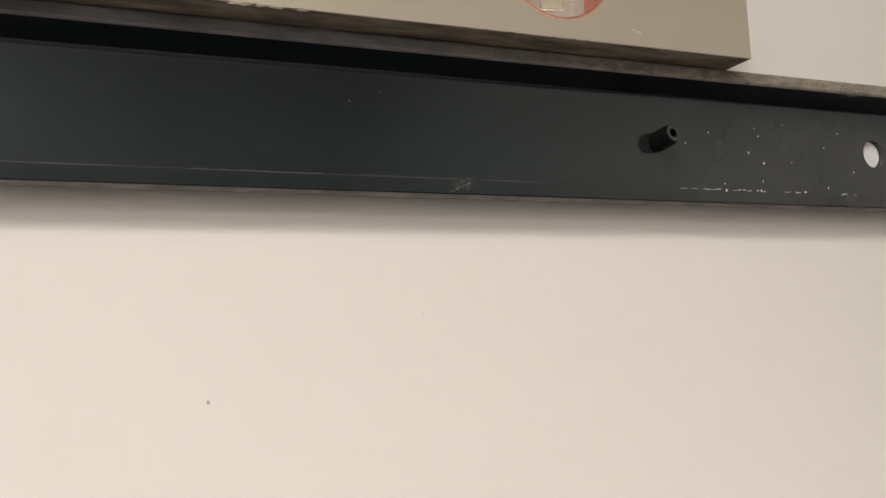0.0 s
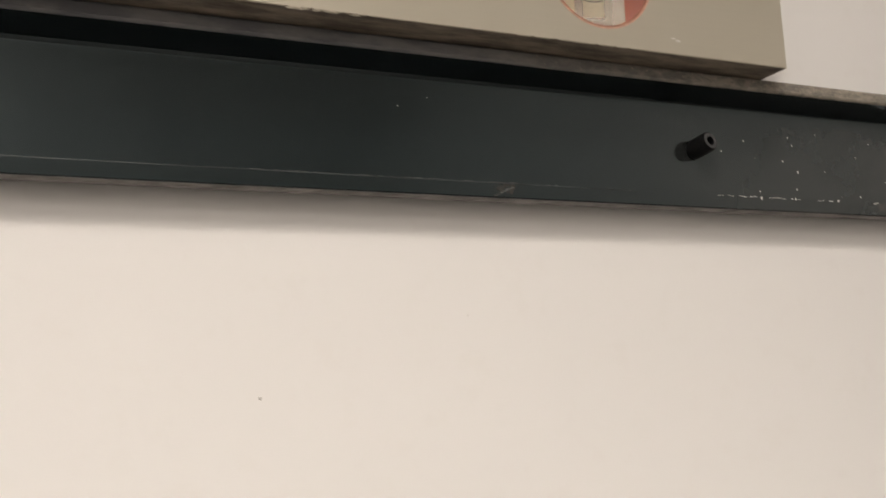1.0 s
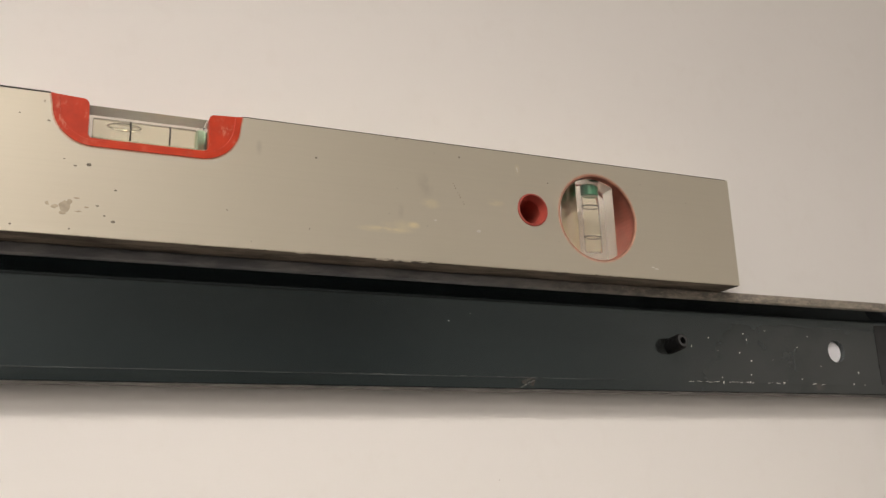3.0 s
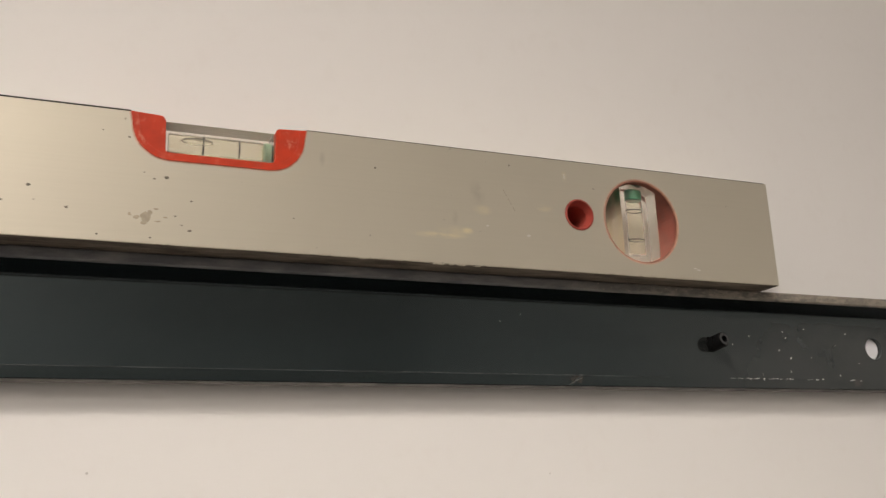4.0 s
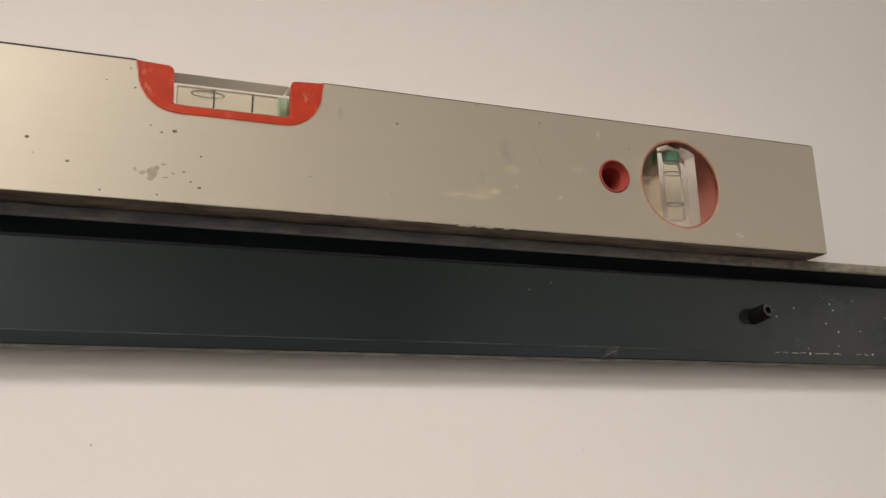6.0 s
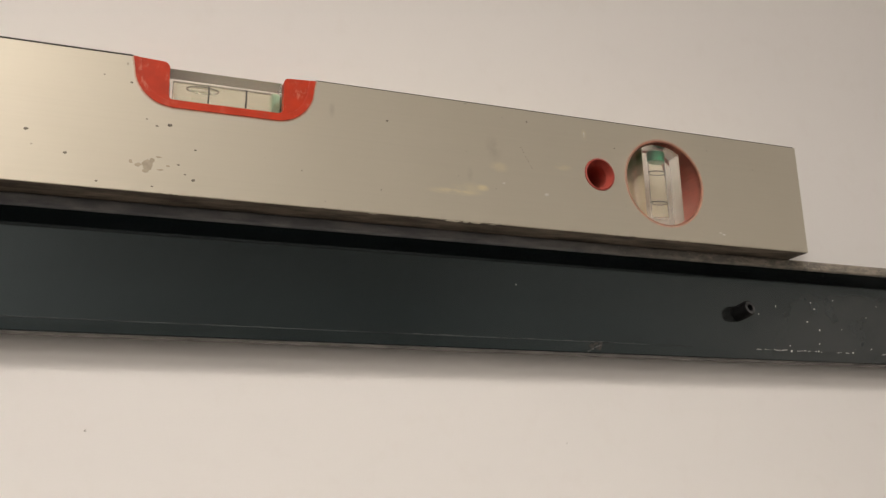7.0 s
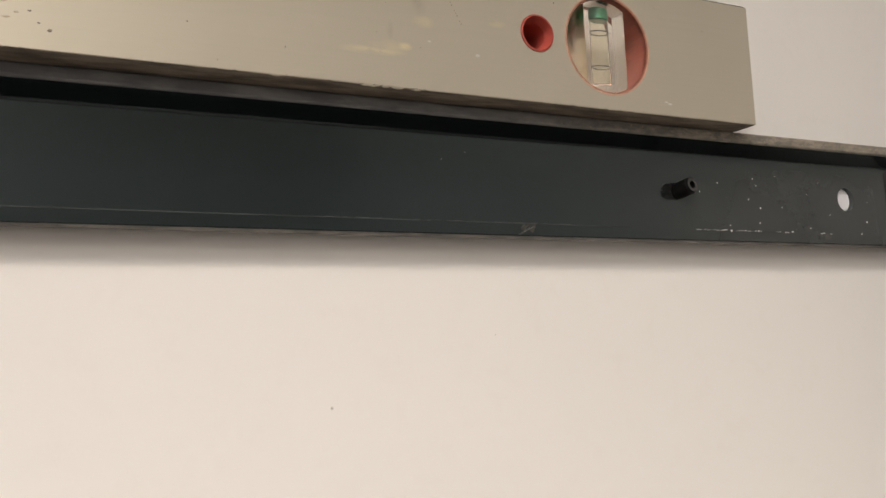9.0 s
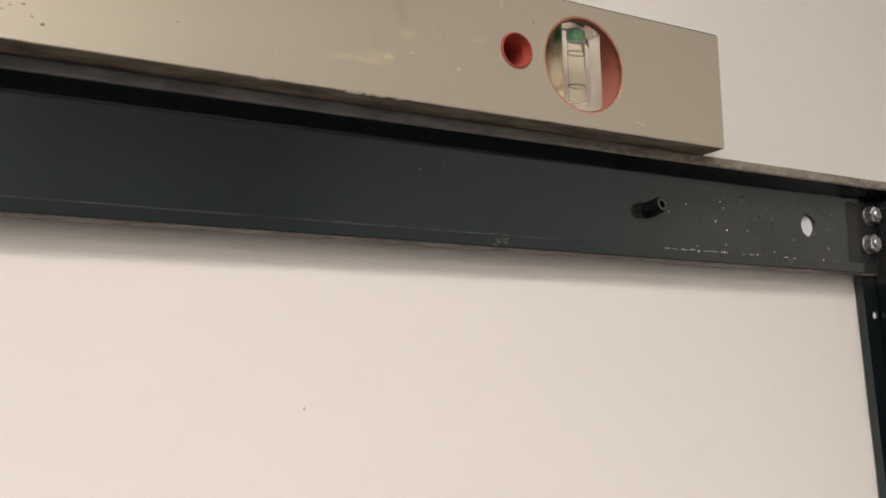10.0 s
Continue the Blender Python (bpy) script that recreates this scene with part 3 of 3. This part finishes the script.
    # another added strip, which gives the vial its darker lower band
    part("back_strip", add_box(bmesh.new(), (wx0 + 0.0003, LEVEL_D - 0.0026, wz + 0.0001), (wx1 - 0.0003, LEVEL_D - 0.0014, 0.0468), 0.0002), GREY_STRIP, housing, "grey strip added behind the vial block to darken its lower part")

    # round housing and its plumb vial
    bm = add_plate(bmesh.new(), circle(hx, hz, hr - 0.0001), [circle(hx, hz, hr - 0.0010)], 0.0007, LEVEL_D + 0.0003)
    part("round_housing", bm, RED, level, "faded red round vial housing")
    part("bezel", add_plate(bmesh.new(), circle(hx, hz, hr - 0.00012), [circle(hx, hz, hr - 0.0010)], 0.0002, 0.0020), BEZEL, level, "orange-brown worn rim round the plumb vial")
    part("rim_wear", add_plate(bmesh.new(), circle(hx, hz, hr + 0.0004), [circle(hx, hz, hr - 0.0003)], -0.0001, 0.0003), WORN_EDGE, level, "pale orange worn edge of the round hole")
    half, bx = 0.0112, -0.0862
    reach = math.sqrt((hr - 0.0014) ** 2 - (half + abs(bx - hx)) ** 2)
    cr = hr - 0.0014
    a = math.degrees(math.asin((half + bx - hx) / cr)), math.degrees(math.asin((half - bx + hx) / cr))
    block = add_plate(bmesh.new(), [*arc(hx, hz, cr, 90 - a[0], 90 + a[1], 14), *arc(hx, hz, cr, 270 - a[1], 270 + a[0], 14)], [], 0.0035, LEVEL_D - 0.0035)
    cheek = add_plate(bmesh.new(), arc(hx, hz, cr, 90 + a[1] + 1, 270 - a[1] - 1, 24), [], LEVEL_D - 0.0030, LEVEL_D - 0.0018)
    part("clear_cheek", cheek, PINK_CLEAR, level, "pinkish clear plastic beside the plumb vial").visible_shadow = False
    m = along((bx, cy, hz - reach + 0.0016), (bx, cy, hz + reach))
    vial(block, m, 0.0300, 0.0049, (0.0080, 0.0245), (0.0304, 0.0058), GREEN)

    # hanging hole bushing
    profile = [(gr - 0.0001, -0.0004), (gr - 0.0001, LEVEL_D), (0.0058, LEVEL_D), (0.0060, 0.0035), (gr - 0.0012, 0.0006), (gr - 0.0008, -0.0006)]
    inward = Matrix.Translation((gx, 0, gz)) @ Matrix.Rotation(radians(-90), 4, "X")
    bm = add_turned(bmesh.new(), inward, profile, 48, True)
    add_turned(bm, inward, [(0.0058, LEVEL_D - 0.0012), (0.0058, LEVEL_D - 0.0002)], 32)
    part("hole_bushing", bm, BUSH, level, "red plastic bushing of the hanging hole")

    # specks and chips on the face
    rng = random.Random(3)
    bm = bmesh.new()
    for x, z, s in ((-0.3314, 0.0305, 12), (-0.3365, 0.0294, 6), (-0.3407, 0.0320, 4), (-0.3858, 0.0221, 9), (-0.3959, 0.0148, 8), (-0.3709, 0.0138, 8), (-0.4030, 0.0476, 6),
                    (-0.3584, 0.0495, 4), (-0.3475, 0.0475, 6), (-0.3585, 0.0031, 6), (-0.3272, 0.0133, 6), (-0.3244, 0.0094, 5), (-0.3209, 0.0072, 9), (-0.3206, 0.0206, 5),
                    (-0.3371, 0.0030, 5), (-0.2753, 0.0166, 4), (-0.236, 0.045, 6), (-0.116, 0.046, 5)):
        add_blob(bm, (x, 0, z), (s * 1.15e-4, 0.00012, s * 0.75e-4), rng)
    for k in range(26):   # nicks along the upper edge
        x = rng.choice((rng.uniform(-0.44, -0.349), rng.uniform(-0.44, -0.349), rng.uniform(-0.268, -0.01)))
        add_blob(bm, (x, 0.0001, top - 0.0004), (rng.uniform(0.0005, 0.0022), 0.00012, rng.uniform(0.0002, 0.0004)), rng)
    blot = bmesh.new()
    for x, z, a, b in ((-0.3392, 0.0119, 0.0026, 0.0024), (-0.3402, 0.0094, 0.0018, 0.0010), (-0.3378, 0.0138, 0.0014, 0.0012), (-0.3432, 0.0117, 0.0014, 0.0009), (-0.3460, 0.0128, 0.0010, 0.0008),
                       (-0.3352, 0.0159, 0.0014, 0.0005), (-0.3341, 0.0104, 0.0017, 0.0004), (-0.3312, 0.0124, 0.0009, 0.0004)):
        add_blob(blot, (x, 0, z), (a, 0.00008, b), rng, 11)
    for k in (0, 1, 2, 4, 5, 6, 8, 9):   # fine slanting scratch
        add_blob(blot, (-0.1684 + 0.00060 * k, 0, 0.0401 - 0.0011 * k), (0.0003, 0.00005, 0.0006 * rng.uniform(0.6, 1.0)), rng)
    tagged(part("bare_blot", blot, BLOT, level, "greyish bare blot and scratch in the finish"), kind="stuff")
    tagged(part("dark_pits", bm, DIRT, level, "small dark pits in the finish"), kind="stuff")
    bm = bmesh.new()
    for k in range(34):   # chips knocked out of the lower front edge
        x = rng.choice((-0.205, -0.205, -0.242, -0.33, -0.10)) + rng.gauss(0, 0.018)
        add_blob(bm, (x, 0.0002, rng.uniform(0.0003, 0.0007)), (rng.uniform(0.0008, 0.0035), 0.00025, rng.uniform(0.0002, 0.0005)), rng)
    bare = bmesh.new()
    for x, a in ((-0.2055, 0.0042), (-0.1985, 0.0018), (-0.1930, 0.0030), (-0.1850, 0.0022), (-0.243, 0.0020)):
        add_blob(bare, (x, 0.0004, 0.0001), (a, 0.0006, 0.0006), rng, 11)
    tagged(part("bare_chips", bare, CHIP, level, "bright chipped metal along the lower edge"), kind="stuff")
    tagged(part("edge_chips", bm, SOLE, level, "chipped lower edge"), kind="stuff")
    bm = bmesh.new()
    for x, z, a, b in ((-0.0560, 0.0065, 0.0011, 0.0004), (-0.0538, 0.0058, 0.0012, 0.0005), (-0.1558, 0.0174, 0.0013, 0.0007), (-0.1783, 0.0209, 0.0007, 0.0005), (-0.133, 0.051, 0.0004, 0.0016)):
        add_blob(bm, (x, 0, z), (a, 0.00012, b), rng)
    tagged(part("white_flecks", bm, SPATTER, level, "small white paint flecks"), kind="stuff")
    return level


make_bar()
make_set_screw()
bolt = make_bolt()
bolt.matrix_basis = pose(0.1458, WEB - 0.0003, -0.0188, 0, 8, 0)
bolt.scale = (0.72, 0.72, 0.72)
copy_thing(bolt, pose(0.1435, WEB - 0.0003, -0.0362, 0, 23, 0))
make_upright()
make_level()
